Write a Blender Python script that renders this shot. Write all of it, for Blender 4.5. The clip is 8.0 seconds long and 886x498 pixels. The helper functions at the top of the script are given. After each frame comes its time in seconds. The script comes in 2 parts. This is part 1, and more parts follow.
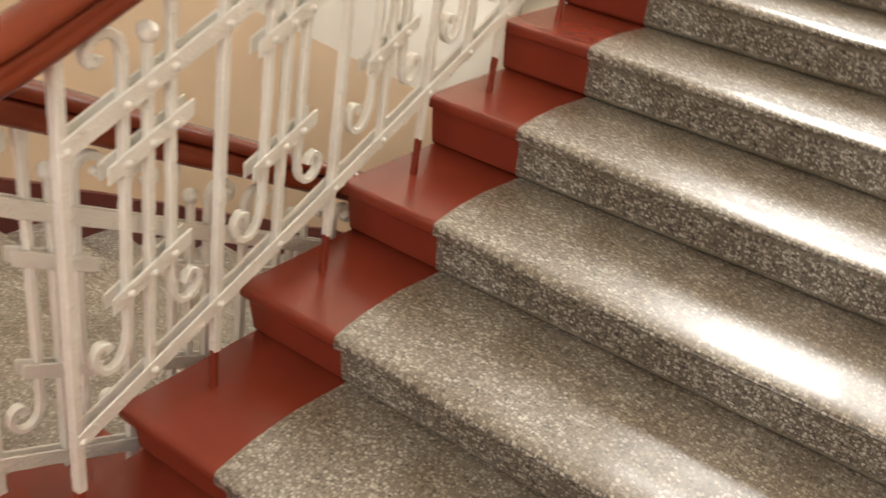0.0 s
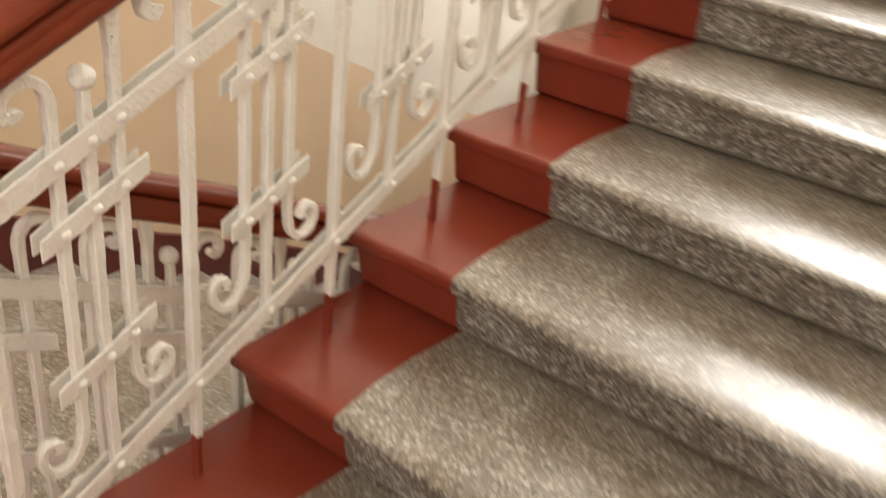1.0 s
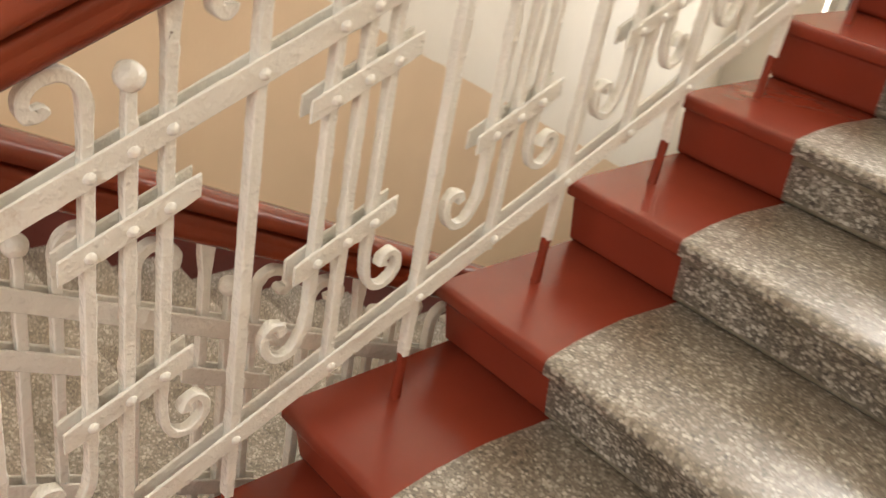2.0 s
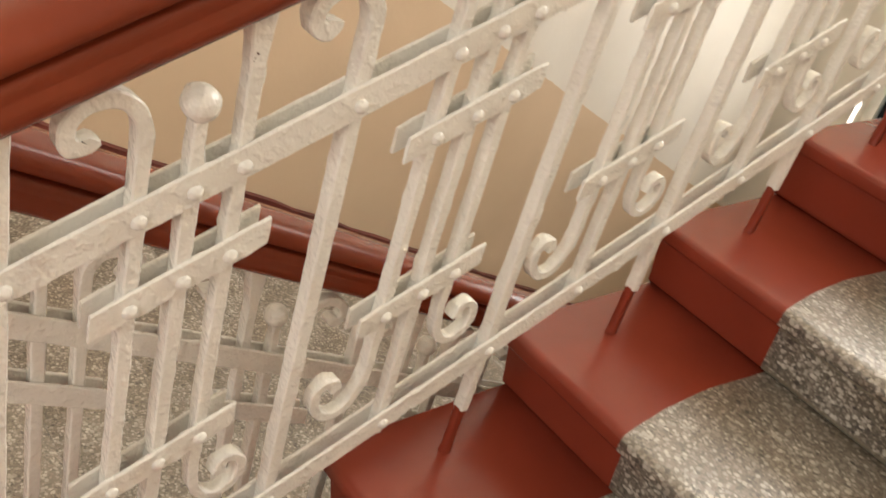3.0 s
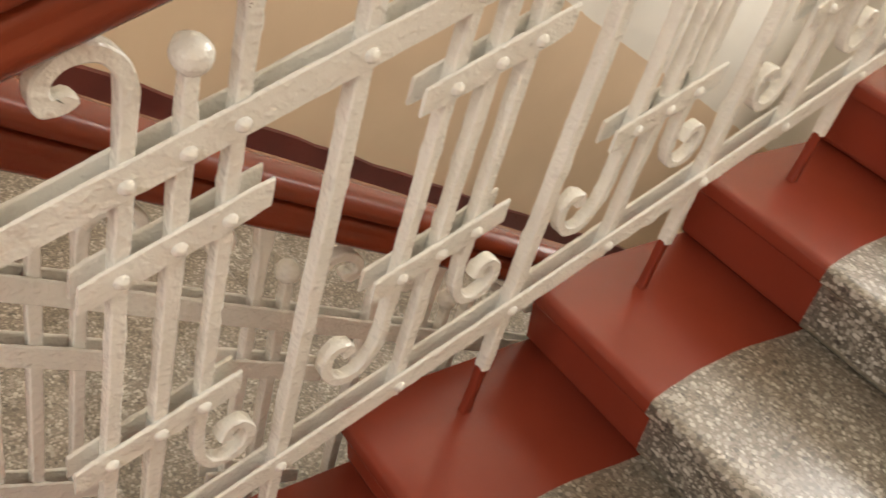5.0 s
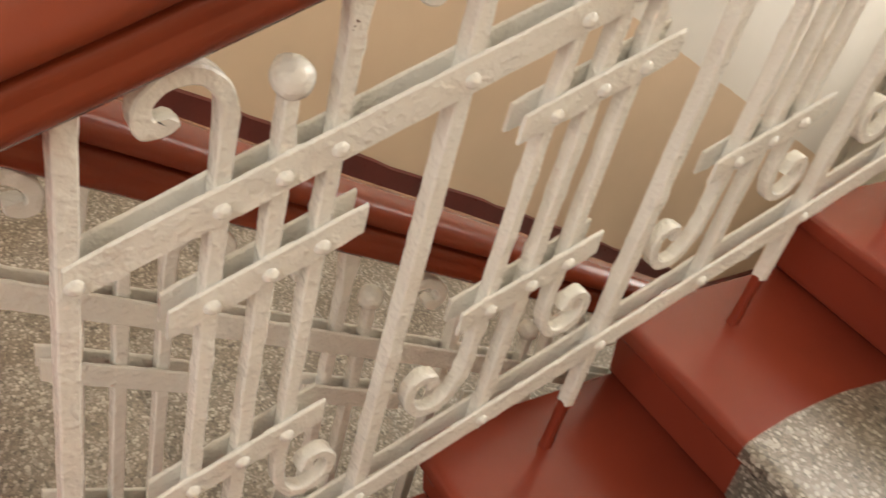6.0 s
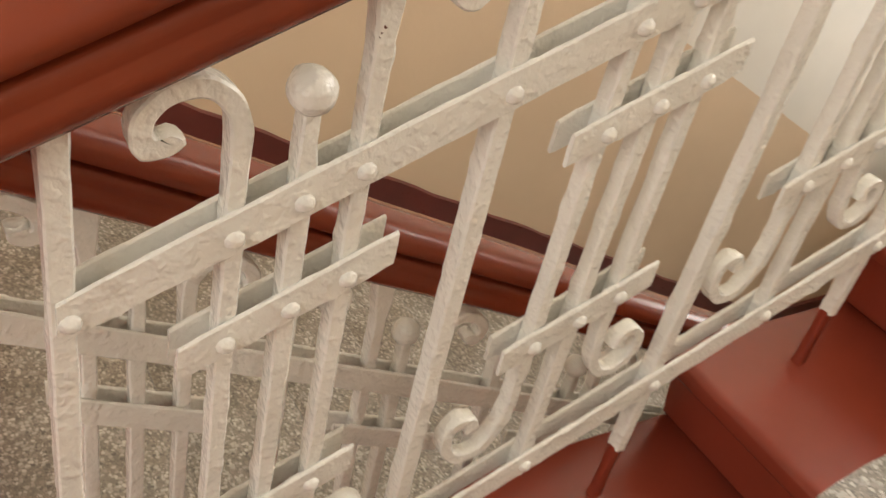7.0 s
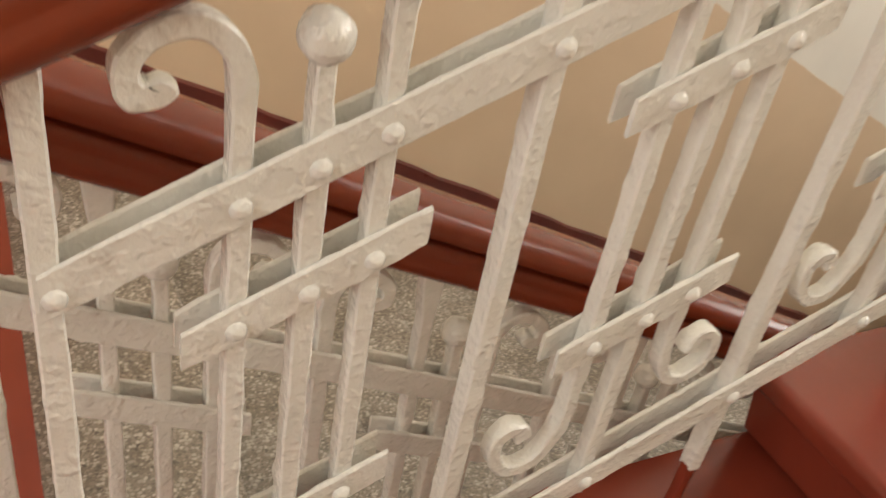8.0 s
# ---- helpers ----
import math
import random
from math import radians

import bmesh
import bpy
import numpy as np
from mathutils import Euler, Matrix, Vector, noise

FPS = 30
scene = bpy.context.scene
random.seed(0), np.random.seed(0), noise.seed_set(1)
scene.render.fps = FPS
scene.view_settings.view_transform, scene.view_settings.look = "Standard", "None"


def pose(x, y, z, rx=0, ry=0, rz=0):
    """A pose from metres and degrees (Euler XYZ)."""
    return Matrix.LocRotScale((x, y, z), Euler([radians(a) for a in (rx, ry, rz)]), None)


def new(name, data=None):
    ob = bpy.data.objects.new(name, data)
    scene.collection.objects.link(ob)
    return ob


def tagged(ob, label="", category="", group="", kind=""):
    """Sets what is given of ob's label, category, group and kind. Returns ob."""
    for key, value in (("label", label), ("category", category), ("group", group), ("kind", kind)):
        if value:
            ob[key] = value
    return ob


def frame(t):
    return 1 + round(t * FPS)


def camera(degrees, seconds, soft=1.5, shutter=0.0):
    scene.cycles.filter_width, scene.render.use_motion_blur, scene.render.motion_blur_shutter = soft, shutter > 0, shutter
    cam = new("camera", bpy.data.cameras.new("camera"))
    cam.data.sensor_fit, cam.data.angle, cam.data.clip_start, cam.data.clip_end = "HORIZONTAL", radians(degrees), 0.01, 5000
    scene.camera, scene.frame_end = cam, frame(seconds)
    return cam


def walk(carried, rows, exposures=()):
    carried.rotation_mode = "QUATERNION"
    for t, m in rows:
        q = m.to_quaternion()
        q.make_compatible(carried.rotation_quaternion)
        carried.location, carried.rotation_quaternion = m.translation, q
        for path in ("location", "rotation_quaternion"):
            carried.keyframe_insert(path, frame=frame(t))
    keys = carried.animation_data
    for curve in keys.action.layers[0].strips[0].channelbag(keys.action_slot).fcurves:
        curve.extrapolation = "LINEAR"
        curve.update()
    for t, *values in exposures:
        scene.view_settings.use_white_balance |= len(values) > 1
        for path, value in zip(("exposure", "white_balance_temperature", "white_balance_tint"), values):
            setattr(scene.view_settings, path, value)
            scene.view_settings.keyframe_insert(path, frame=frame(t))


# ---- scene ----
cam = camera(52.58, 8.0, soft=1.4, shutter=0.9)
# seconds, eye x, y, z in metres, yaw to the left of +y, pitch, roll in degrees
ROWS = [
    (0, 1.0706, -0.7403, 1.3656, 29.63, -28.79, 9.80),
    (0.5, 1.0279, -0.6243, 1.3611, 28.33, -29.92, 8.80),
    (1, 0.9762, -0.4634, 1.3286, 33.80, -28.67, 6.90),
    (1.5, 0.9281, -0.3071, 1.3115, 39.98, -27.54, 8.84),
    (1.7, 0.9105, -0.2836, 1.2778, 41.93, -27.23, 9.11),
    (2.8, 0.6391, -0.1885, 1.2665, 41.85, -31.54, 17.18),
    (3, 0.6157, -0.1837, 1.2678, 42.66, -30.88, 17.51),
    (3.5, 0.5779, -0.1493, 1.2643, 42.83, -31.68, 17.64),
    (4, 0.5699, -0.1326, 1.2602, 41.90, -33.53, 18.67),
    (4.5, 0.5671, -0.1256, 1.2577, 41.55, -35.03, 18.15),
    (6, 0.5225, -0.1289, 1.2376, 48.40, -35.45, 16.11),
    (6.5, 0.4995, -0.1100, 1.2196, 50.34, -35.14, 15.23),
    (7, 0.4754, -0.0820, 1.1970, 52.34, -34.49, 14.04),
    (7.5, 0.4617, -0.0469, 1.1684, 55.57, -33.86, 12.58),
    (8, 0.4467, -0.0178, 1.1316, 58.68, -34.57, 11.17),
]
walk(cam, [(t, pose(x, y, z, 90 + pitch, 0, yaw) @ pose(0, 0, 0, 0, 0, roll)) for t, x, y, z, yaw, pitch, roll in ROWS],
     exposures=[(0.0, 0.0), (1.7, 0.05), (3.0, 0.0), (6.0, -0.09), (8.0, -0.2)])

# ---- world and lights ----
world = bpy.data.worlds.new("world")
scene.world = world
world.use_nodes = True
wn = world.node_tree.nodes
sky = wn.new("ShaderNodeTexSky")
sky.sky_type, sky.sun_disc = "NISHITA", False
sky.sun_elevation, sky.sun_rotation = radians(38), radians(200)
wn["Background"].inputs["Strength"].default_value = 0.05
world.node_tree.links.new(sky.outputs[0], wn["Background"].inputs["Color"])


def window_light(name, m, sx, sy, watts, colour):
    d = bpy.data.lights.new(name, "AREA")
    d.shape, d.size, d.size_y, d.energy, d.color = "RECTANGLE", sx, sy, watts, colour
    ob = new(name, d)
    ob.matrix_world = m
    return ob


window_light("landing_window_light", pose(0.95, -2.27, 1.95, 90, 0, 0), 1.45, 2.05, 37, (1.0, 0.955, 0.885))
window_light("upper_window_light", pose(0.48, 5.27, 3.72, 90, 0, 180), 1.4, 2.85, 262, (1.0, 0.962, 0.91))
# added fill at an invented opening, to brighten the far wall
window_light("lower_fill_light", pose(-0.95, 5.27, 0.35, 90, 0, 180), 1.1, 1.3, 30, (1.0, 0.96, 0.90))


# ---- materials ----
def material(name):
    m = bpy.data.materials.new(name)
    m.use_nodes = True
    return m, m.node_tree.nodes, m.node_tree.links, m.node_tree.nodes["Principled BSDF"]


def tex(nodes, links, kind, scale, coord="Object", **kw):
    n = nodes.new(kind)
    n.inputs["Scale"].default_value = scale
    for k, v in kw.items():
        n.inputs[k].default_value = v
    c = nodes.new("ShaderNodeTexCoord")
    links.new(c.outputs[coord], n.inputs["Vector"])
    return n


def ramp(nodes, links, source, stops):
    r = nodes.new("ShaderNodeValToRGB")
    e = r.color_ramp.elements
    e[0].position, e[0].color = stops[0][0], (*stops[0][1], 1)
    e[1].position, e[1].color = stops[-1][0], (*stops[-1][1], 1)
    for p, c in stops[1:-1]:
        x = e.new(p)
        x.color = (*c, 1)
    links.new(source, r.inputs["Fac"])
    return r


def mix(nodes, links, fac, a, b, blend="MIX"):
    m = nodes.new("ShaderNodeMix")
    m.data_type, m.blend_type = "RGBA", blend
    for sock, v in ((m.inputs["Factor"], fac), (m.inputs["A"], a), (m.inputs["B"], b)):
        if hasattr(v, "is_linked"):
            links.new(v, sock)
        else:
            sock.default_value = v if isinstance(v, (int, float)) else (*v, 1)
    return m.outputs["Result"]


def bump(nodes, links, bsdf, height, strength, distance):
    b = nodes.new("ShaderNodeBump")
    b.inputs["Strength"].default_value, b.inputs["Distance"].default_value = strength, distance
    links.new(height, b.inputs["Height"])
    links.new(b.outputs["Normal"], bsdf.inputs["Normal"])
    return b


def paint(name, colour, dark, rough, lump=60.0, lump_depth=0.0012, fine=400.0, dirt=0.35, sparse=False, spec=0.5, even=0.85, rust=0.0):
    """Thick brushed oil paint: uneven tone, lumps and runs."""
    m, n, l, b = material(name)
    big = tex(n, l, "ShaderNodeTexNoise", 5.0, Detail=6.0)
    tone = ramp(n, l, big.outputs["Fac"], [(0.35, dark), (0.62, colour)])
    grime = tex(n, l, "ShaderNodeTexNoise", 38.0, Detail=8.0, Roughness=0.7)
    spots = ramp(n, l, grime.outputs["Fac"], [(0.58, (0, 0, 0)), (0.78, (1, 1, 1))])
    f = n.new("ShaderNodeMath")
    f.operation = "MULTIPLY"
    f.inputs[1].default_value = dirt
    l.new(spots.outputs["Color"], f.inputs[0])
    shade = mix(n, l, f.outputs[0], tone.outputs["Color"], tuple(c * 0.55 for c in colour))
    if rust:
        patch = tex(n, l, "ShaderNodeTexNoise", 11.0, Detail=7.0, Roughness=0.75)
        where = ramp(n, l, patch.outputs["Fac"], [(0.60, (0, 0, 0)), (0.74, (rust, rust, rust))])
        shade = mix(n, l, where.outputs["Color"], shade, (0.40, 0.27, 0.17))
    l.new(shade, b.inputs["Base Color"])
    r = ramp(n, l, grime.outputs["Fac"], [(0.3, (rough * even,) * 3), (0.7, (rough * (3 - 2 * even),) * 3)])
    l.new(r.outputs["Color"], b.inputs["Roughness"])
    h1 = tex(n, l, "ShaderNodeTexNoise", lump, Detail=1.0 if sparse else 3.0)
    h2 = tex(n, l, "ShaderNodeTexNoise", fine, Detail=2.0)
    add = n.new("ShaderNodeMath")
    add.operation = "MULTIPLY_ADD"
    add.inputs[1].default_value = 0.28 if sparse else 0.04
    l.new(h2.outputs["Fac"], add.inputs[0])
    if sparse:
        l.new(ramp(n, l, h1.outputs["Fac"], [(0.44, (0, 0, 0)), (0.85, (1, 1, 1))]).outputs["Color"], add.inputs[2])
    else:
        l.new(h1.outputs["Fac"], add.inputs[2])
    b.inputs["Specular IOR Level"].default_value = spec
    bump(n, l, b, add.outputs[0], 0.8, lump_depth)
    return m


WHITE = paint("cream_white_oil_paint", (0.86, 0.85, 0.80), (0.80, 0.79, 0.735), 0.19, 130, 0.0016, 520, 0.42, True, rust=0.4)
RED = paint("red_brown_oil_paint", (0.245, 0.043, 0.023), (0.215, 0.038, 0.0205), 0.26, 14, 0.0010, 200, 0.0, spec=0.4, even=1.0)
RAIL_RED = paint("handrail_red_paint", (0.23, 0.045, 0.019), (0.19, 0.036, 0.016), 0.24, 22, 0.0009, 200, 0.0, spec=0.3, even=1.0)
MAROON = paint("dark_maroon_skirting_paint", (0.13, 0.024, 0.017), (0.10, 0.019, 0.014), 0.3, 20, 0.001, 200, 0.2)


def terrazzo(name, matrix_stops, fine_stops, chip_stops, rough, coat, relief, spec=0.5):
    """Ground stone chips in cement."""
    m, n, l, b = material(name)
    warp = tex(n, l, "ShaderNodeTexNoise", 90.0, Detail=2.0)
    c = n.new("ShaderNodeTexCoord")
    vm = n.new("ShaderNodeVectorMath")
    vm.operation = "MULTIPLY_ADD"
    vm.inputs[1].default_value = (0.006, 0.006, 0.006)
    l.new(warp.outputs["Color"], vm.inputs[0])
    l.new(c.outputs["Object"], vm.inputs[2])

    def chips(scale):
        v = n.new("ShaderNodeTexVoronoi")
        v.inputs["Scale"].default_value = scale
        l.new(vm.outputs[0], v.inputs["Vector"])
        return v

    def layer(scale, cut, stops, under):
        """Stone chips of many sizes over what lies under them."""
        v = chips(scale)
        s = n.new("ShaderNodeSeparateColor")
        l.new(v.outputs["Color"], s.inputs[0])
        d = n.new("ShaderNodeMath")
        d.operation = "MULTIPLY_ADD"
        d.inputs[1].default_value = 0.26
        l.new(s.outputs[1], d.inputs[0])
        l.new(v.outputs["Distance"], d.inputs[2])
        mask = ramp(n, l, d.outputs[0], [(cut, (1, 1, 1)), (cut + 0.07, (0, 0, 0))])
        return mix(n, l, mask.outputs["Color"], under, ramp(n, l, s.outputs[0], stops).outputs["Color"])

    grain = tex(n, l, "ShaderNodeTexNoise", 420.0, Detail=3.0)
    matrix = ramp(n, l, grain.outputs["Fac"], matrix_stops).outputs["Color"]
    col = layer(260.0, 0.52, fine_stops, matrix)
    col = layer(126.0, 0.60, chip_stops, col)
    stain = tex(n, l, "ShaderNodeTexNoise", 6.0, Detail=6.0)
    st = ramp(n, l, stain.outputs["Fac"], [(0.35, (0.66, 0.61, 0.54)), (0.65, (1, 1, 1))])
    l.new(mix(n, l, 1.0, col, st.outputs["Color"], "MULTIPLY"), b.inputs["Base Color"])
    rr = ramp(n, l, stain.outputs["Fac"], [(0.3, (rough * 1.15,) * 3), (0.7, (rough * 0.9,) * 3)])
    b.inputs["Coat Weight"].default_value, b.inputs["Coat Roughness"].default_value = coat, 0.22
    b.inputs["Specular IOR Level"].default_value = spec
    l.new(rr.outputs["Color"], b.inputs["Roughness"])
    g = tex(n, l, "ShaderNodeTexNoise", 140.0, Detail=4.0)
    bump(n, l, b, g.outputs["Fac"], 0.3, relief)
    return m


TERRAZZO = terrazzo("worn_terrazzo", [(0.3, (0.171, 0.145, 0.115)), (0.7, (0.312, 0.274, 0.225))],
                    [(0.0, (0.095, 0.082, 0.064)), (0.45, (0.255, 0.221, 0.177)), (1.0, (0.530, 0.481, 0.399))],
                    [(0.0, (0.113, 0.097, 0.078)), (0.22, (0.265, 0.231, 0.187)), (0.55, (0.407, 0.370, 0.314)), (0.8, (0.530, 0.490, 0.430)), (1.0, (0.681, 0.643, 0.576))],
                    0.5, 0.75, 0.0012, 0.75)
RISER_STONE = terrazzo("coarse_terrazzo", [(0.3, (0.085, 0.072, 0.06)), (0.7, (0.2, 0.174, 0.145))],
                       [(0.0, (0.05, 0.044, 0.036)), (0.5, (0.2, 0.175, 0.145)), (1.0, (0.58, 0.54, 0.47))],
                       [(0.0, (0.05, 0.044, 0.038)), (0.3, (0.2, 0.178, 0.15)), (0.6, (0.41, 0.38, 0.335)), (1.0, (0.64, 0.615, 0.57))],
                       0.36, 0.6, 0.0036)
CEMENT_BAND = terrazzo("smooth_cement_terrazzo", [(0.3, (0.17, 0.148, 0.112)), (0.7, (0.26, 0.23, 0.178))],
                       [(0.0, (0.15, 0.13, 0.1)), (0.5, (0.21, 0.186, 0.145)), (1.0, (0.30, 0.27, 0.215))],
                       [(0.0, (0.16, 0.14, 0.108)), (0.6, (0.23, 0.203, 0.16)), (1.0, (0.34, 0.305, 0.25))],
                       0.42, 0.35, 0.0010)


def plaster(name, below, above, line, slope):
    """Wall paint in two colours, parted by a sloping line."""
    m, n, l, b = material(name)
    c = n.new("ShaderNodeTexCoord")
    x = n.new("ShaderNodeSeparateXYZ")
    l.new(c.outputs["Object"], x.inputs[0])
    f = n.new("ShaderNodeMath")
    f.operation = "MULTIPLY_ADD"
    f.inputs[1].default_value = slope
    l.new(x.outputs["Y"], f.inputs[0])
    l.new(x.outputs["Z"], f.inputs[2])
    wob = tex(n, l, "ShaderNodeTexNoise", 14.0, Detail=3.0)
    f2 = n.new("ShaderNodeMath")
    f2.operation = "MULTIPLY_ADD"
    f2.inputs[1].default_value = 0.02
    l.new(wob.outputs["Fac"], f2.inputs[0])
    l.new(f.outputs[0], f2.inputs[2])
    g = n.new("ShaderNodeMath")
    g.operation = "GREATER_THAN"
    g.inputs[1].default_value = line
    l.new(f2.outputs[0], g.inputs[0])
    cloud = tex(n, l, "ShaderNodeTexNoise", 2.2, Detail=6.0)
    tone = ramp(n, l, cloud.outputs["Fac"], [(0.3, (0.90, 0.89, 0.87)), (0.7, (1, 1, 1))])
    col = mix(n, l, g.outputs[0], below, above)
    l.new(mix(n, l, 1.0, col, tone.outputs["Color"], "MULTIPLY"), b.inputs["Base Color"])
    b.inputs["Roughness"].default_value = 0.55
    h = tex(n, l, "ShaderNodeTexNoise", 45.0, Detail=5.0)
    bump(n, l, b, h.outputs["Fac"], 0.3, 0.002)
    return m


BEIGE, PALE = (0.72, 0.545, 0.365), (0.82, 0.77, 0.68)
WALL_STAIR = plaster("beige_and_pale_wall_paint", BEIGE, PALE, 1.29, 0.46875)
WALL_UP = plaster("beige_and_pale_stair_wall_paint", BEIGE, PALE, 1.4, -0.46875)
WALL_FLAT = plaster("pale_wall_paint", BEIGE, PALE, -3.0, 0.0)
WALL_NORTH = plaster("beige_and_pale_end_wall_paint", BEIGE, PALE, -1.15, 0.0)
CEILING = plaster("white_ceiling_paint", PALE, (0.8, 0.78, 0.73), -9.0, 0.0)
m_glass, gn, gl, gb = material("window_glass")
gb.inputs["Transmission Weight"].default_value, gb.inputs["Roughness"].default_value, gb.inputs["IOR"].default_value = 1.0, 0.02, 1.1
GLASS = m_glass
FRAME = paint("window_frame_paint", (0.78, 0.76, 0.70), (0.70, 0.68, 0.62), 0.35)


# ---- building helpers ----
def lumpy(bm):
    """Many coats of paint: uneven faces, soft and ragged edges."""
    for _ in range(4):
        long = [e for e in bm.edges if e.calc_length() > 0.0075]
        if not long or len(bm.faces) > 20000:
            break
        bmesh.ops.subdivide_edges(bm, edges=long, cuts=1, use_grid_fill=True)
    bm.normal_update()
    moves = []
    for v in bm.verts:
        p = v.co
        d = noise.noise(p * 48) * 0.0006 + noise.noise(p * 130 + Vector((7, 3, 1))) * 0.0003
        blob = noise.noise(Vector((p.x * 70, p.y * 70, p.z * 38)) + Vector((2, 9, 4)))
        moves.append(v.normal * (d + max(0.0, blob - 0.30) * 0.0040))
    for v, m in zip(bm.verts, moves):
        v.co += m


def mesh_from(bm, name, mat, smooth=True, angle=40):
    bmesh.ops.recalc_face_normals(bm, faces=bm.faces)
    if mat is WHITE:
        lumpy(bm)
        angle = 36
    me = bpy.data.meshes.new(name)
    bm.to_mesh(me)
    bm.free()
    me.materials.append(mat)
    if smooth:
        me.shade_smooth()
        me.set_sharp_from_angle(angle=radians(angle))
    return me


def link(name, me, parent=None, label="", at=(0, 0, 0)):
    ob = new(name, me)
    ob.location = at
    if parent is not None:
        ob.parent = parent
    return tagged(ob, label) if label else ob


def part(name, bm, mat, parent=None, label="", at=(0, 0, 0), angle=40):
    return link(name, mesh_from(bm, name, mat, angle=angle), parent, label, at)


def box(bm, x0, x1, y0, y1, z0, z1):
    v = [bm.verts.new((x, y, z)) for x in (x0, x1) for y in (y0, y1) for z in (z0, z1)]
    for f in ((0, 1, 3, 2), (4, 6, 7, 5), (0, 4, 5, 1), (2, 3, 7, 6), (0, 2, 6, 4), (1, 5, 7, 3)):
        bm.faces.new([v[i] for i in f])
    return bm


def loft(bm, rings, first=True, last=True):
    """Joins closed rings of points into a tube, with a cap at either end."""
    vs = [[bm.verts.new(p) for p in r] for r in rings]
    n = len(vs[0])
    for a, b in zip(vs, vs[1:]):
        for i in range(n):
            bm.faces.new((a[i], a[(i + 1) % n], b[(i + 1) % n], b[i]))
    if first:
        bm.faces.new(vs[0])
    if last:
        bm.faces.new(vs[-1])
    return bm


def smooth_path(pts, steps=5):
    """Catmull-Rom through points of any size."""
    p = [np.array(q, float) for q in pts]
    p = [2 * p[0] - p[1]] + p + [2 * p[-1] - p[-2]]
    out = []
    for a, b, c, d in zip(p, p[1:], p[2:], p[3:]):
        for k in range(steps):
            t = k / steps
            out.append(0.5 * (2 * b + (c - a) * t + (2 * a - 5 * b + 4 * c - d) * t * t + (3 * b - a - 3 * c + d) * t ** 3))
    return out + [p[-2]]


def strip(path, width, x0, x1, flip=1, wobble=0.0012, chamfer=0.0017):
    """A forged flat bar that follows (y, z) points; width may vary along it."""
    pts = [np.array(p, float) for p in path]
    rings = []
    w = width if hasattr(width, "__len__") else [width] * len(pts)
    for i, p in enumerate(pts):
        t = pts[min(i + 1, len(pts) - 1)] - pts[max(i - 1, 0)]
        t = t / (np.linalg.norm(t) + 1e-9)
        nrm = np.array((-t[1], t[0]))
        h, c = w[i] / 2, chamfer
        ring = []
        for u, x in ((-h + c, x0), (h - c, x0), (h, x0 + c), (h, x1 - c), (h - c, x1), (-h + c, x1), (-h, x1 - c), (-h, x0 + c)):
            q = p + nrm * u
            v = noise.noise_vector(Vector((x * 60, q[0] * 62, q[1] * 62))) * wobble
            ring.append((x + v.x, flip * (q[0] + v.y), q[1] + v.z))
        rings.append(ring)
    return loft(bmesh.new(), rings)


def straight(a, b, n=14):
    return [np.array(a) + (np.array(b) - np.array(a)) * k / n for k in range(n + 1)]


def plate(y0, y1, c, height, x0, x1, slope, flip=1, n=10, chamfer=0.0015):
    """A flat bar on the slope with ends cut upright."""
    rings = []
    for k in range(n + 1):
        y = y0 + (y1 - y0) * k / n
        h = height / 2 - (0.0015 if k in (0, n) else 0)
        ring = []
        for u, x in ((-h + chamfer, x0), (h - chamfer, x0), (h, x0 + chamfer), (h, x1 - chamfer), (h - chamfer, x1), (-h + chamfer, x1), (-h, x1 - chamfer), (-h, x0 + chamfer)):
            z = c + slope * y + u
            v = noise.noise_vector(Vector((x * 50, y * 40 + c * 9, z * 40))) * 0.0007
            ring.append((x + v.x * 0.6, flip * (y + v.y), z + v.z))
        rings.append(ring)
    return loft(bmesh.new(), rings)


def dome(radius, height, rings=4, seg=10):
    """A rivet head that looks along +x."""
    bm = bmesh.new()
    rows = []
    for r in range(rings):
        a = r / rings * math.pi / 2
        rows.append([bm.verts.new((height * math.sin(a), radius * math.cos(a) * math.cos(t), radius * math.cos(a) * math.sin(t))) for t in (2 * math.pi * k / seg for k in range(seg))])
    top = bm.verts.new((height, 0, 0))
    for a, b in zip(rows, rows[1:]):
        for i in range(seg):
            bm.faces.new((a[i], a[(i + 1) % seg], b[(i + 1) % seg], b[i]))
    for i in range(seg):
        bm.faces.new((rows[-1][i], rows[-1][(i + 1) % seg], top))
    return bm


# ---- plan ----
TREAD, RISE = 0.32, 0.15
SLOPE = RISE / TREAD
NOSE0 = 0.148          # nosing of the first upward step
LOW0 = -0.022           # edge of the landing above the downward flight
WELL_R, WELL_L = -0.100, -0.145
PAINT_R, PAINT_L = 0.168, -0.385
WALL_L, WALL_R, WALL_B, WALL_F = -2.00, 1.75, -2.2, 5.2
UP, DOWN = 10, 14
TOP = 5.5


# ---- structure ----
def wall_with_opening(name, x0, x1, z0, z1, y0, y1, holes, mat, label):
    """holes: openings one beside the other, from low x to high x."""
    bm = bmesh.new()
    edge = x0
    for k, (hx0, hx1, hz0, hz1) in enumerate(holes):
        box(bm, edge, hx0, y0, y1, z0, z1)
        box(bm, hx0, hx1, y0, y1, z0, hz0)
        box(bm, hx0, hx1, y0, y1, hz1, z1)
        edge = hx1
    box(bm, edge, x1, y0, y1, z0, z1)
    return tagged(part(name, bm, mat), label, "wall", kind="structure")


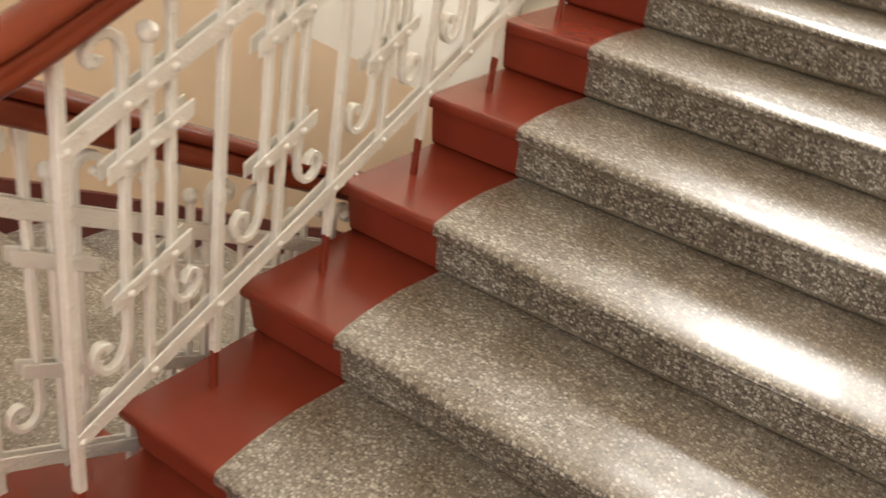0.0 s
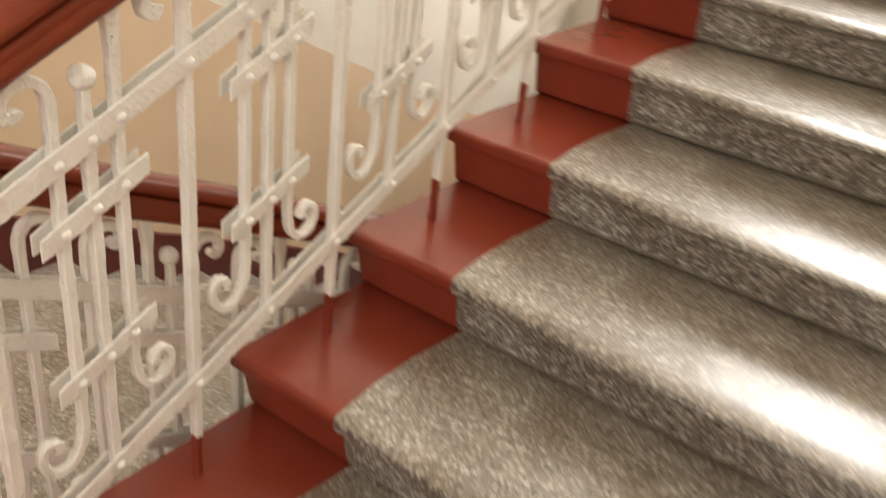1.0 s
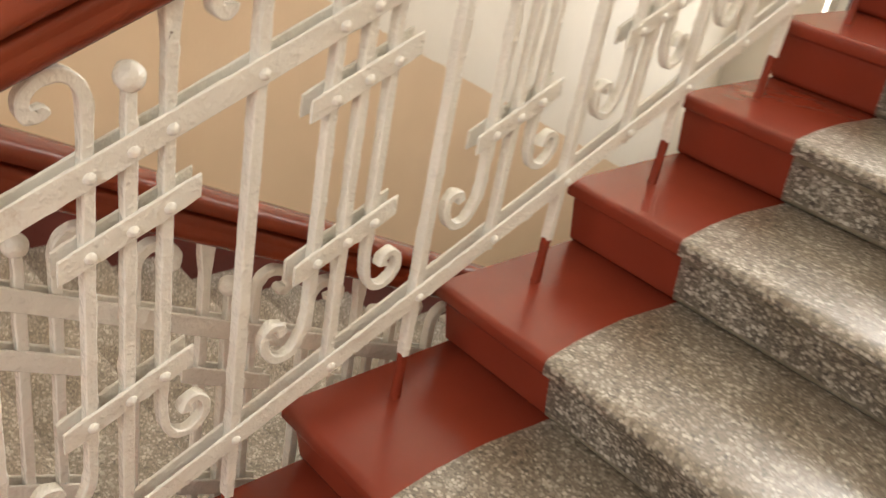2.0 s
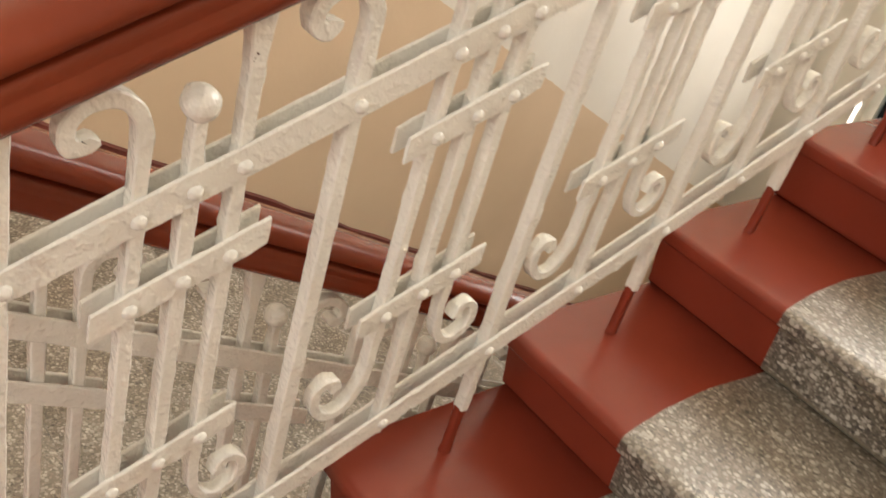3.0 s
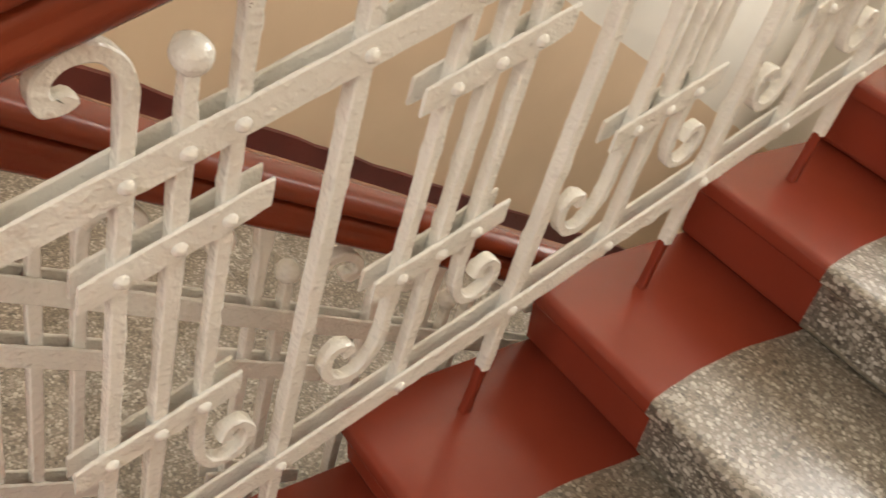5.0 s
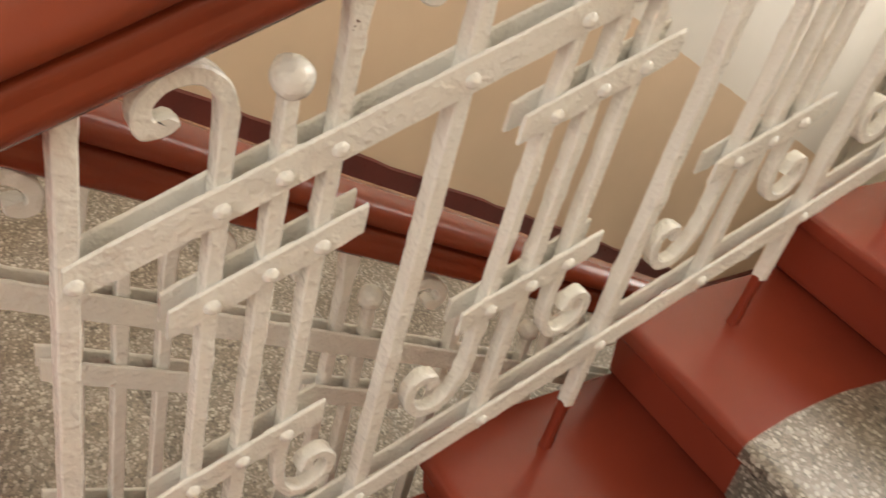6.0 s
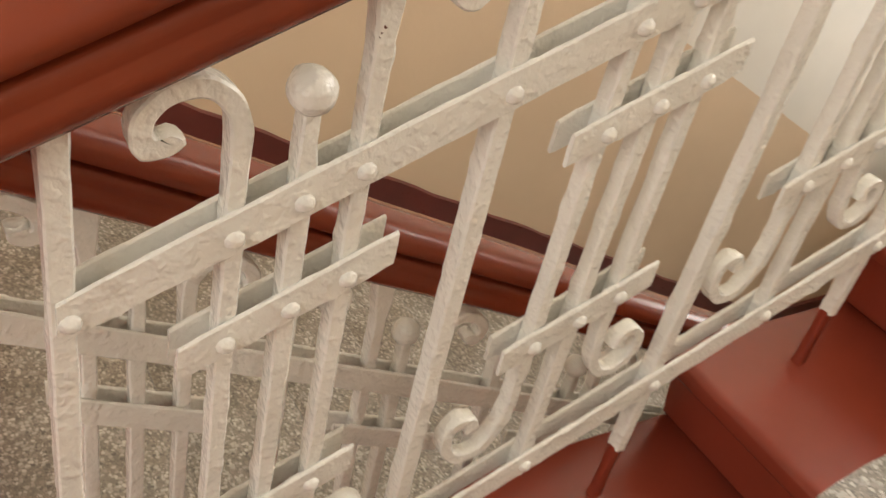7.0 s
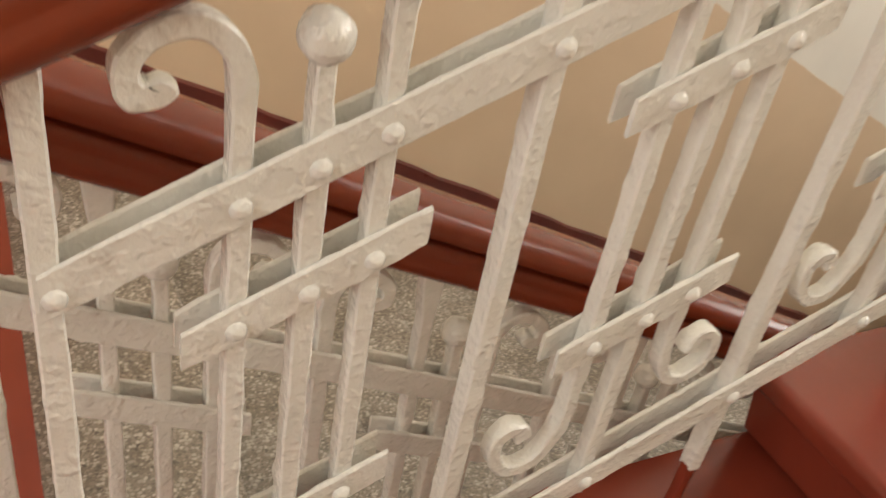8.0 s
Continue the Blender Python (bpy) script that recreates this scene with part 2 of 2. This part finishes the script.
tagged(part("wall_west", box(bmesh.new(), WALL_L - 0.3, WALL_L, WALL_B - 0.3, WALL_F + 0.3, -3.2, TOP), WALL_STAIR), "plaster wall painted beige below and pale above a sloping line", "wall", kind="structure")
tagged(part("wall_east", box(bmesh.new(), WALL_R, WALL_R + 0.3, WALL_B - 0.3, WALL_F + 0.3, -3.2, TOP), WALL_UP), "plaster wall painted beige below and pale above beside the stairs", "wall", kind="structure")
# HOLE_L is an invented, unseen opening that lets the lower fill light in
HOLE_B, HOLE_F, HOLE_L = (0.2, 1.7, 0.9, 3.0), (-0.24, 1.2, 2.28, 5.17), (-1.5, -0.4, -0.3, 1.0)
wall_with_opening("wall_south", WALL_L, WALL_R, -3.2, TOP, WALL_B - 0.3, WALL_B, [HOLE_B], WALL_FLAT, "pale plaster wall with the landing window")
wall_with_opening("wall_north", WALL_L, WALL_R, -3.2, TOP, WALL_F, WALL_F + 0.3, [HOLE_L, HOLE_F], WALL_NORTH, "pale plaster wall with a high stair window")
tagged(part("ceiling", box(bmesh.new(), WALL_L - 0.3, WALL_R + 0.3, WALL_B - 0.3, WALL_F + 0.3, TOP, TOP + 0.2), CEILING), "white plaster ceiling over the stairwell", "ceiling", kind="structure")


def window(name, hole, y):
    x0, x1, z0, z1 = hole
    base = tagged(new(name), "unseen white painted casement window with clear panes", "window", kind="structure")
    bm = bmesh.new()
    t = 0.06
    box(bm, x0, x0 + t, y - 0.03, y + 0.03, z0, z1)
    box(bm, x1 - t, x1, y - 0.03, y + 0.03, z0, z1)
    box(bm, x0 + t, x1 - t, y - 0.03, y + 0.03, z0, z0 + t)
    box(bm, x0 + t, x1 - t, y - 0.03, y + 0.03, z1 - t, z1)
    part("window_frame", bm, FRAME, base)
    xm = (x0 + x1) / 2
    part("mullion", box(bmesh.new(), xm - 0.03, xm + 0.03, y - 0.028, y + 0.028, z0 + t, z1 - t), FRAME, base)
    for a, b in ((x0 + t, xm - 0.03), (xm + 0.03, x1 - t)):
        g = part("pane", box(bmesh.new(), a, b, y - 0.003, y + 0.003, z0 + t, z1 - t), GLASS, base)
        g.visible_shadow = False


window("window_1", HOLE_B, WALL_B - 0.2)
window("window_2", HOLE_F, WALL_F + 0.2)
# unseen, added only to frame the lower fill light
window("added_window_3", HOLE_L, WALL_F + 0.2)

# landing with its red floor, notched round the stairwell
bm = bmesh.new()
box(bm, WALL_L, WALL_R, WALL_B, LOW0 - 0.002, -0.16, 0.0)
box(bm, WELL_R, WALL_R, LOW0 - 0.002, NOSE0 + 0.1, -0.16, 0.0)
tagged(part("floor", bm, RED, angle=30), "red-brown painted landing floor", "floor", kind="structure")
y_top = NOSE0 + TREAD * (UP - 1)
tagged(part("floor_upper", box(bmesh.new(), WELL_L - 0.1, WALL_R, y_top + 0.36, WALL_F, RISE * UP - 0.2, RISE * UP), TERRAZZO), "terrazzo upper landing floor", "floor", kind="structure")
tagged(part("floor_lower", box(bmesh.new(), WALL_L, WALL_R, WALL_B, WALL_F, -RISE * DOWN - 0.2, -RISE * DOWN - 0.002), TERRAZZO), "terrazzo lower landing floor", "floor", kind="structure")


def step_profile(r, drop, depth):
    """Side view of a step: (distance behind the nosing, height below the tread, stone of the face that follows)."""
    pts = [(depth, 0.0, 0)] + [(y, 0.0, 0) for y in (0.345, 0.29, 0.25, 0.215)]
    pts += [(r + 0.095, -drop * 0.22, 0), (r + 0.055, -drop * 0.5, 0), (r + 0.024, -drop * 0.8, 0)]
    fall = min(r * 0.6, 0.025 - drop)
    for k in range(9):
        a = k / 8 * math.pi / 2
        pts.append((r - r * math.sin(a), -drop - fall * (1 - math.cos(a)), 1 if k > 5 else 0))
    pts += [(0.0008, -0.0275, 1), (0.0034, -0.0315, 1), (0.012, -0.0345, 2), (0.026, -0.0355, 2), (0.031, -0.041, 2), (0.031, -0.050, 1),
            (0.033, -0.060, 1), (0.050, -0.133, 2), (0.051, -0.139, 2), (0.058, -0.1465, 2), (0.070, -RISE, 2), (0.070, -RISE - 0.02, 0), (depth, -RISE - 0.02 + 0.1, 0)]
    return pts


def wear(x, a, b):
    """How far the feet have worn the edge at x, in a flight from a to b."""
    t = min(max((x - a) / 0.62, 0), 1) * min(max((b - x) / 0.4, 0), 1)
    return t * t * (3 - 2 * t)


def paint_edge(y):
    """How far the hand-painted edge of the red strays towards the well, y behind the nosing."""
    bow = 0.015 * math.sin(math.pi * min(max(y / 0.37, 0), 1)) ** 0.85
    return bow + 0.0016 * noise.noise(Vector((y * 38, 1.7, 0)))


def step_bm(xa, xb, worn, sign, mid, n, seed=0):
    bm = bmesh.new()
    rings = []
    edge = mid[0] if sign > 0 else mid[1]
    span = 0.12 if worn else abs(xb - xa)
    for k in range(n + 1):
        x = xa + (xb - xa) * k / n
        w = wear(x, *mid) if worn else 0
        rough = noise.noise(Vector((x * 14, seed * 5.3, 0))) * 0.5 + noise.noise(Vector((x * 45, seed * 5.3, 4))) * 0.5
        w = max(0.0, w * (1 + 0.12 * rough))
        near = max(0.0, 1 - abs(x - edge) / span)
        chip = abs(rough) * 0.0022 * (1 - near) if worn else 0
        prof = step_profile(0.016 + 0.066 * w + chip, 0.009 * w + chip * 0.4, TREAD + 0.07)
        rings.append([(x - sign * near * paint_edge(y), sign * y, z + noise.noise(Vector((x * 9, y * 9, seed))) * (0.0008 * (1 - near) if worn else 0)) for y, z, _ in prof])
    loft(bm, rings, not worn and sign > 0, not worn and sign < 0)
    stones = [q[2] for q in step_profile(0.02, 0, TREAD + 0.07)]
    for k, f in enumerate(bm.faces):
        f.material_index = stones[k % len(stones)] if worn and k < n * len(stones) else 0
    return bm


def flight(name, label, xa, xb, xp, n, place, sign, mid):
    """Steps of terrazzo with the end beside the well painted red."""
    base = tagged(new(name), label, "stairs", kind="structure")
    lo, hi = (xp, xb) if sign > 0 else (xa, xp)
    stones = [mesh_from(step_bm(lo, hi, True, sign, mid, 64, k + 1), "step", TERRAZZO) for k in range(5)]
    for me in stones:
        me.materials.append(RISER_STONE)
        me.materials.append(CEMENT_BAND)
    plo, phi = (xa, xp) if sign > 0 else (xp, xb)
    end = mesh_from(step_bm(plo - (0.0005 if sign > 0 else 0), phi + (0 if sign > 0 else 0.0005), False, sign, mid, 8), "painted_step_end", RED)
    for i in range(n):
        s = link("step", stones[i % 5], base, at=place(i))
        link("painted_step_end", end, s, "step end painted glossy red-brown")
    return base


flight("staircase_up", "worn grey-brown terrazzo stairs with red painted edge", WELL_R, WALL_R, PAINT_R, UP, lambda i: (0, NOSE0 + TREAD * i, RISE * (i + 1)), 1, (PAINT_R, WALL_R))
flight("staircase_down", "speckled terrazzo stairs going down beside the well", WALL_L, WELL_L, PAINT_L, DOWN, lambda i: (0, LOW0 + TREAD * (i + 1), -RISE * (i + 1)), -1, (WALL_L, PAINT_L))

# stepped skirting on the far wall along the downward flight
bm = bmesh.new()
outline = [(WALL_B, 0.20), (LOW0 - 0.06, 0.20)]
for i in range(DOWN):
    y, z = LOW0 + TREAD * i, -RISE * (i + 1)
    outline += [(y + 0.04, z + 0.294), (y + 0.13, z + 0.244), (y + TREAD - 0.04, z + 0.181)]
outline.append((WALL_F, -RISE * DOWN + 0.20))
tops = [(WALL_L + 0.022, y, z) for y, z in outline]
for (x, y0, z0), (_, y1, z1) in zip(tops, tops[1:]):
    v = [bm.verts.new(p) for p in ((x, y0, z0), (x, y1, z1), (x, y1, z1 - 0.5), (x, y0, z0 - 0.5), (WALL_L, y0, z0 + 0.004), (WALL_L, y1, z1 + 0.004))]
    bm.faces.new((v[0], v[1], v[2], v[3]))
    bm.faces.new((v[4], v[5], v[1], v[0]))
bmesh.ops.remove_doubles(bm, verts=bm.verts, dist=0.0005)
tagged(part("baseboard", bm, MAROON, angle=50), "dark maroon painted skirting stepping down along the wall", "skirting", kind="structure")

# ---- railings ----
MAIN_C, UPPER_C, LOWER_C, BASE_C = 0.755, 0.6573, 0.4141, 0.1969
B1, B2, B3 = 0.1093, 0.1590, 0.2044
FRONT, BACK = (-0.009, -0.004), (-0.032, -0.027)
CORE = (-0.027, -0.009)
HAND_C = 0.899
LIFT = 0.019           # the whole railing stands this much higher on its feet
# hand-set posts and plates stand a few millimetres off the regular spacing
POST_OFF = {1: -0.001, 2: 0.005, 3: 0.004, 4: -0.007}
PLATE_OFF = {(0, "lower"): -0.004, (1, "lower"): 0.002, (2, "lower"): 0.002, (0, "upper"): -0.0015, (1, "upper"): 0.0015}
CANE = [(0.1105, 0.862), (0.1105, 0.882), (0.107, 0.899), (0.098, 0.911), (0.086, 0.917), (0.072, 0.916), (0.059, 0.910), (0.050, 0.901), (0.046, 0.890), (0.048, 0.880), (0.056, 0.8755), (0.064, 0.879), (0.065, 0.886)]
FOOT_SCROLL = [(0.111, 0.40), (0.110, 0.370), (0.103, 0.341), (0.090, 0.319), (0.072, 0.309), (0.053, 0.315), (0.041, 0.332), (0.039, 0.352), (0.048, 0.367), (0.062, 0.366), (0.068, 0.354)]
SIDE_SCROLL = [(0.206, 0.45), (0.208, 0.427), (0.214, 0.405), (0.226, 0.391), (0.243, 0.387), (0.261, 0.396), (0.271, 0.414), (0.268, 0.434), (0.255, 0.443), (0.243, 0.436), (0.241, 0.423)]


def on(y, c):
    return c + SLOPE * y


def railing(name, label, spans, flip, low_end, high_end, newel_low, foot, posts_off, plates_off):
    """A forged railing in its own frame: +y climbs when flip is 1. spans: the numbers of the groups between long posts."""
    base = tagged(new(name), label, "railing")
    # long upright with a crook at the top
    def crook(shift_y, shift_z):
        return [(y + shift_y, z + shift_z) for y, z in CANE]

    def crook_bar(bottom, y, extra):
        dy, dz = y - 0.1105, SLOPE * (y - 0.1105)
        top = smooth_path(crook(dy, dz), 4)
        p = straight((y, bottom), top[0], 16)[:-1] + top
        n = len(p)
        w = [extra + 0.0178 - 0.004 * max(0, (k - n + 30) / 30) + 0.003 * min(1, max(0, (k - n + 14) / 8)) for k in range(n)]
        return p, w

    # group of three bars
    top = smooth_path([(y, z) for y, z in CANE], 4)
    scroll = smooth_path(FOOT_SCROLL, 4)
    p = scroll[::-1] + straight(scroll[0], top[0], 14)[1:-1] + top
    n = len(p)
    w = [0.0135 if k < len(scroll) else 0.0150 for k in range(n)]
    for k in (1, 2, 3, 4, 5):
        w[k - 1] = 0.017
    for k in range(1, 15):
        w[-k] = 0.016 + 0.002 * min(1, (14 - k) / 8)
    for k, wide in enumerate((0.004, 0.012, 0.016, 0.018, 0.018, 0.0175)):
        w[-1 - k] = wide
    bar_1 = mesh_from(strip(p, w, *CORE, flip), "crook_bar", WHITE, angle=32)
    zb = on(B2, BASE_C) - 0.027
    p = straight((B2, zb), (B2, 0.900), 20)
    w = [0.0158 if k < 17 else (0.0172, 0.0150, 0.0128, 0.014)[k - 17] for k in range(21)]
    bar_2 = mesh_from(strip(p, w, *CORE, flip), "ball_bar", WHITE, angle=32)
    bm = bmesh.new()
    bmesh.ops.create_icosphere(bm, subdivisions=3, radius=0.0176)
    for v in bm.verts:
        v.co += noise.noise_vector(v.co * 70) * 0.0009
    ball = mesh_from(bm, "ball", WHITE, angle=80)
    side = smooth_path(SIDE_SCROLL, 4)
    p = side[::-1] + straight(side[0], (B3, on(B3, HAND_C) + 0.01), 18)[1:]
    n = len(p)
    w = [0.0132 if k < len(side) else 0.0148 for k in range(n)]
    w[0] = w[1] = 0.018
    w[-2], w[-1] = 0.022, 0.028
    bar_3 = mesh_from(strip(p, w, *CORE, flip), "support_bar", WHITE, angle=32)
    plates = {}
    for tag, c in (("upper", UPPER_C), ("lower", LOWER_C)):
        plates[tag] = [mesh_from(plate(0.073, 0.243, c, 0.0345, *xs, SLOPE, flip), "rivet_plate", WHITE, angle=30) for xs in (FRONT, BACK)]
    bm = dome(0.0078, 0.0062)
    rivet = mesh_from(bm, "rivet", WHITE, angle=80)
    post_p, post_w = crook_bar(0.075, 0.0, 0.0)
    post_w[:3] = [0.0145, 0.0155, 0.017]
    post = mesh_from(strip(post_p, post_w, CORE[0] - 0.001, CORE[1] + 0.001, flip), "long_post", WHITE, angle=32)
    shoe = mesh_from(strip(straight((0, -0.004 + foot), (0, 0.078), 5), [0.018, 0.014, 0.0135, 0.0135, 0.015, 0.016], CORE[0] + 0.002, CORE[1] - 0.002, flip), "post_foot", RED, angle=50)
    for i in spans:
        oy, oz = flip * TREAD * i, RISE * i
        link("crook_bar", bar_1, base, at=(0, oy, oz))
        b = link("ball_bar", bar_2, base, at=(0, oy, oz))
        link("ball", ball, b, at=(-0.017, flip * B2, 0.908))
        link("support_bar", bar_3, base, at=(0, oy, oz))
        for tag, c in (("upper", UPPER_C), ("lower", LOWER_C)):
            for k, me in enumerate(plates[tag]):
                pl = link("rivet_plate", me, base, at=(0, oy, oz + plates_off.get((i, tag), 0)))
                if k == 0:
                    for y in (B1, B2, B3):
                        link("rivet", rivet, pl, at=(-0.0045, flip * y, on(y, c - 0.004)))
    posts = [i for i in range(min(spans), max(spans) + 2) if not (newel_low and i == min(spans))]
    for i in posts:
        o = link("long_post", post, base, at=(0, flip * (TREAD * i + posts_off.get(i, 0)), RISE * i))
        link("post_foot", shoe, o, "post foot painted red-brown")
    if newel_low:
        y = TREAD * min(spans) - 0.004
        nb = strip(straight((y, 0.075), (y, on(y, HAND_C) + 0.012), 22), 0.018, CORE[0] - 0.001, CORE[1] + 0.003, flip)
        o = part("newel_post", nb, WHITE, base, angle=32)
        link("post_foot", shoe, o, "post foot painted red-brown", at=(0, flip * y, 0))
    for nm, c in (("top_bar", MAIN_C), ("bottom_bar", BASE_C)):
        for k, xs in enumerate((FRONT, BACK)):
            ob = part(nm, plate(low_end, high_end, c, 0.0375 if nm == "top_bar" else 0.036, *xs, SLOPE, flip, n=120), WHITE, base, angle=30)
            if k == 0:
                for i in list(spans) + [max(spans) + 1]:
                    for y in ((0, B1, B2, B3) if nm == "top_bar" else (0, B2)):
                        y += posts_off.get(i, 0) if y == 0 else 0
                        if TREAD * i + y < high_end:
                            link("rivet", rivet, ob, at=(-0.0045, flip * (TREAD * i + y), on(TREAD * i + y, c - 0.004)))
    return base


front = railing("stair_railing", "white-painted wrought iron railing with scrolls, balls and riveted plates", range(0, UP), 1, -0.008, TREAD * UP + 0.01, True, -0.019, POST_OFF, PLATE_OFF)
front.location = (0, 0, LIFT)
m_iron, _, _, ib = material("bare_iron")
ib.inputs["Base Color"].default_value, ib.inputs["Roughness"].default_value = (0.10, 0.035, 0.025, 1), 0.6
first = [o for o in front.children if o.name.startswith("support_bar")][0]
for y, z, r in ((0.199, 0.951, 0.0009), (0.2008, 0.9555, 0.0012), (0.1985, 0.948, 0.0007)):
    chip = bmesh.new()
    bmesh.ops.create_circle(chip, cap_ends=True, segments=9, radius=r, matrix=Matrix.Translation((CORE[1] + 0.0009, y, z)) @ Matrix.Rotation(math.pi / 2, 4, "Y"))
    for v in chip.verts:
        v.co += noise.noise_vector(v.co * 900) * 0.0009 * Vector((0, 1, 1.5)).length
        v.co.x = CORE[1] + 0.0009
    part("paint_chip", chip, m_iron, first, "dark chip where the paint has flaked off")
low = railing("stair_railing", "white-painted wrought iron railing of the lower flight beside the stairwell", range(-11, 2), -1, -3.53, TREAD * 2 + 0.012, False, -0.018, {2: -0.016}, {})
low.scale = (-1, 1, 1)
low.location = (-0.215, 0.572, -0.416)


# ---- handrail ----
HALF = [(0.0, 0.0), (0.017, 0.0), (0.024, 0.003), (0.030, 0.009), (0.033, 0.016), (0.033, 0.023), (0.030, 0.028), (0.030, 0.031), (0.031, 0.036), (0.030, 0.041), (0.027, 0.045),
        (0.028, 0.049), (0.035, 0.052), (0.039, 0.058), (0.039, 0.065), (0.034, 0.073), (0.024, 0.079), (0.012, 0.082), (0.0, 0.083)]
XR, XL = -0.017, -0.203
path = [(XR, y, on(y, HAND_C)) for y in np.arange(TREAD * UP, -0.14, -0.05)]
RAD, CY = (XR - XL) / 2, -0.18
for k in range(0, 13):
    a = k / 12 * math.pi
    path.append(((XR + XL) / 2 + RAD * math.cos(a), CY - RAD * math.sin(a), 0.826))
path += [(XL, y, 0.735 - SLOPE * y) for y in np.arange(-0.14, 4.1, 0.05)]
path = [Vector(p) + Vector((0, 0, LIFT)) for p in path]
for _ in range(2):
    path = [path[0]] + [(a + 2 * b + c) / 4 for a, b, c in zip(path, path[1:], path[2:])] + [path[-1]]
hand = tagged(new("handrail"), "glossy red-brown painted moulded wooden handrail on the railing", "handrail")


def rail_part(name, half, label):
    """Sweeps one half outline and its mirror image along the rail."""
    outline = half + [(-u, v) for u, v in half[::-1] if u > 0]
    rings = []
    for i, p in enumerate(path):
        t = (path[min(i + 1, len(path) - 1)] - path[max(i - 1, 0)]).normalized()
        side = t.cross(Vector((0, 0, 1))).normalized()
        up = side.cross(t).normalized()
        ease = noise.noise_vector(p * 7) * 0.0012
        rings.append([p + ease + side * u + up * v for u, v in outline])
    part(name, loft(bmesh.new(), rings), RAIL_RED, hand, label, angle=55)


rail_part("moulding", HALF[:11] + [(0.0, 0.046)], "moulded lower half of the handrail")
rail_part("cap", [(0.0, 0.0462)] + HALF[11:], "rounded cap of the handrail")
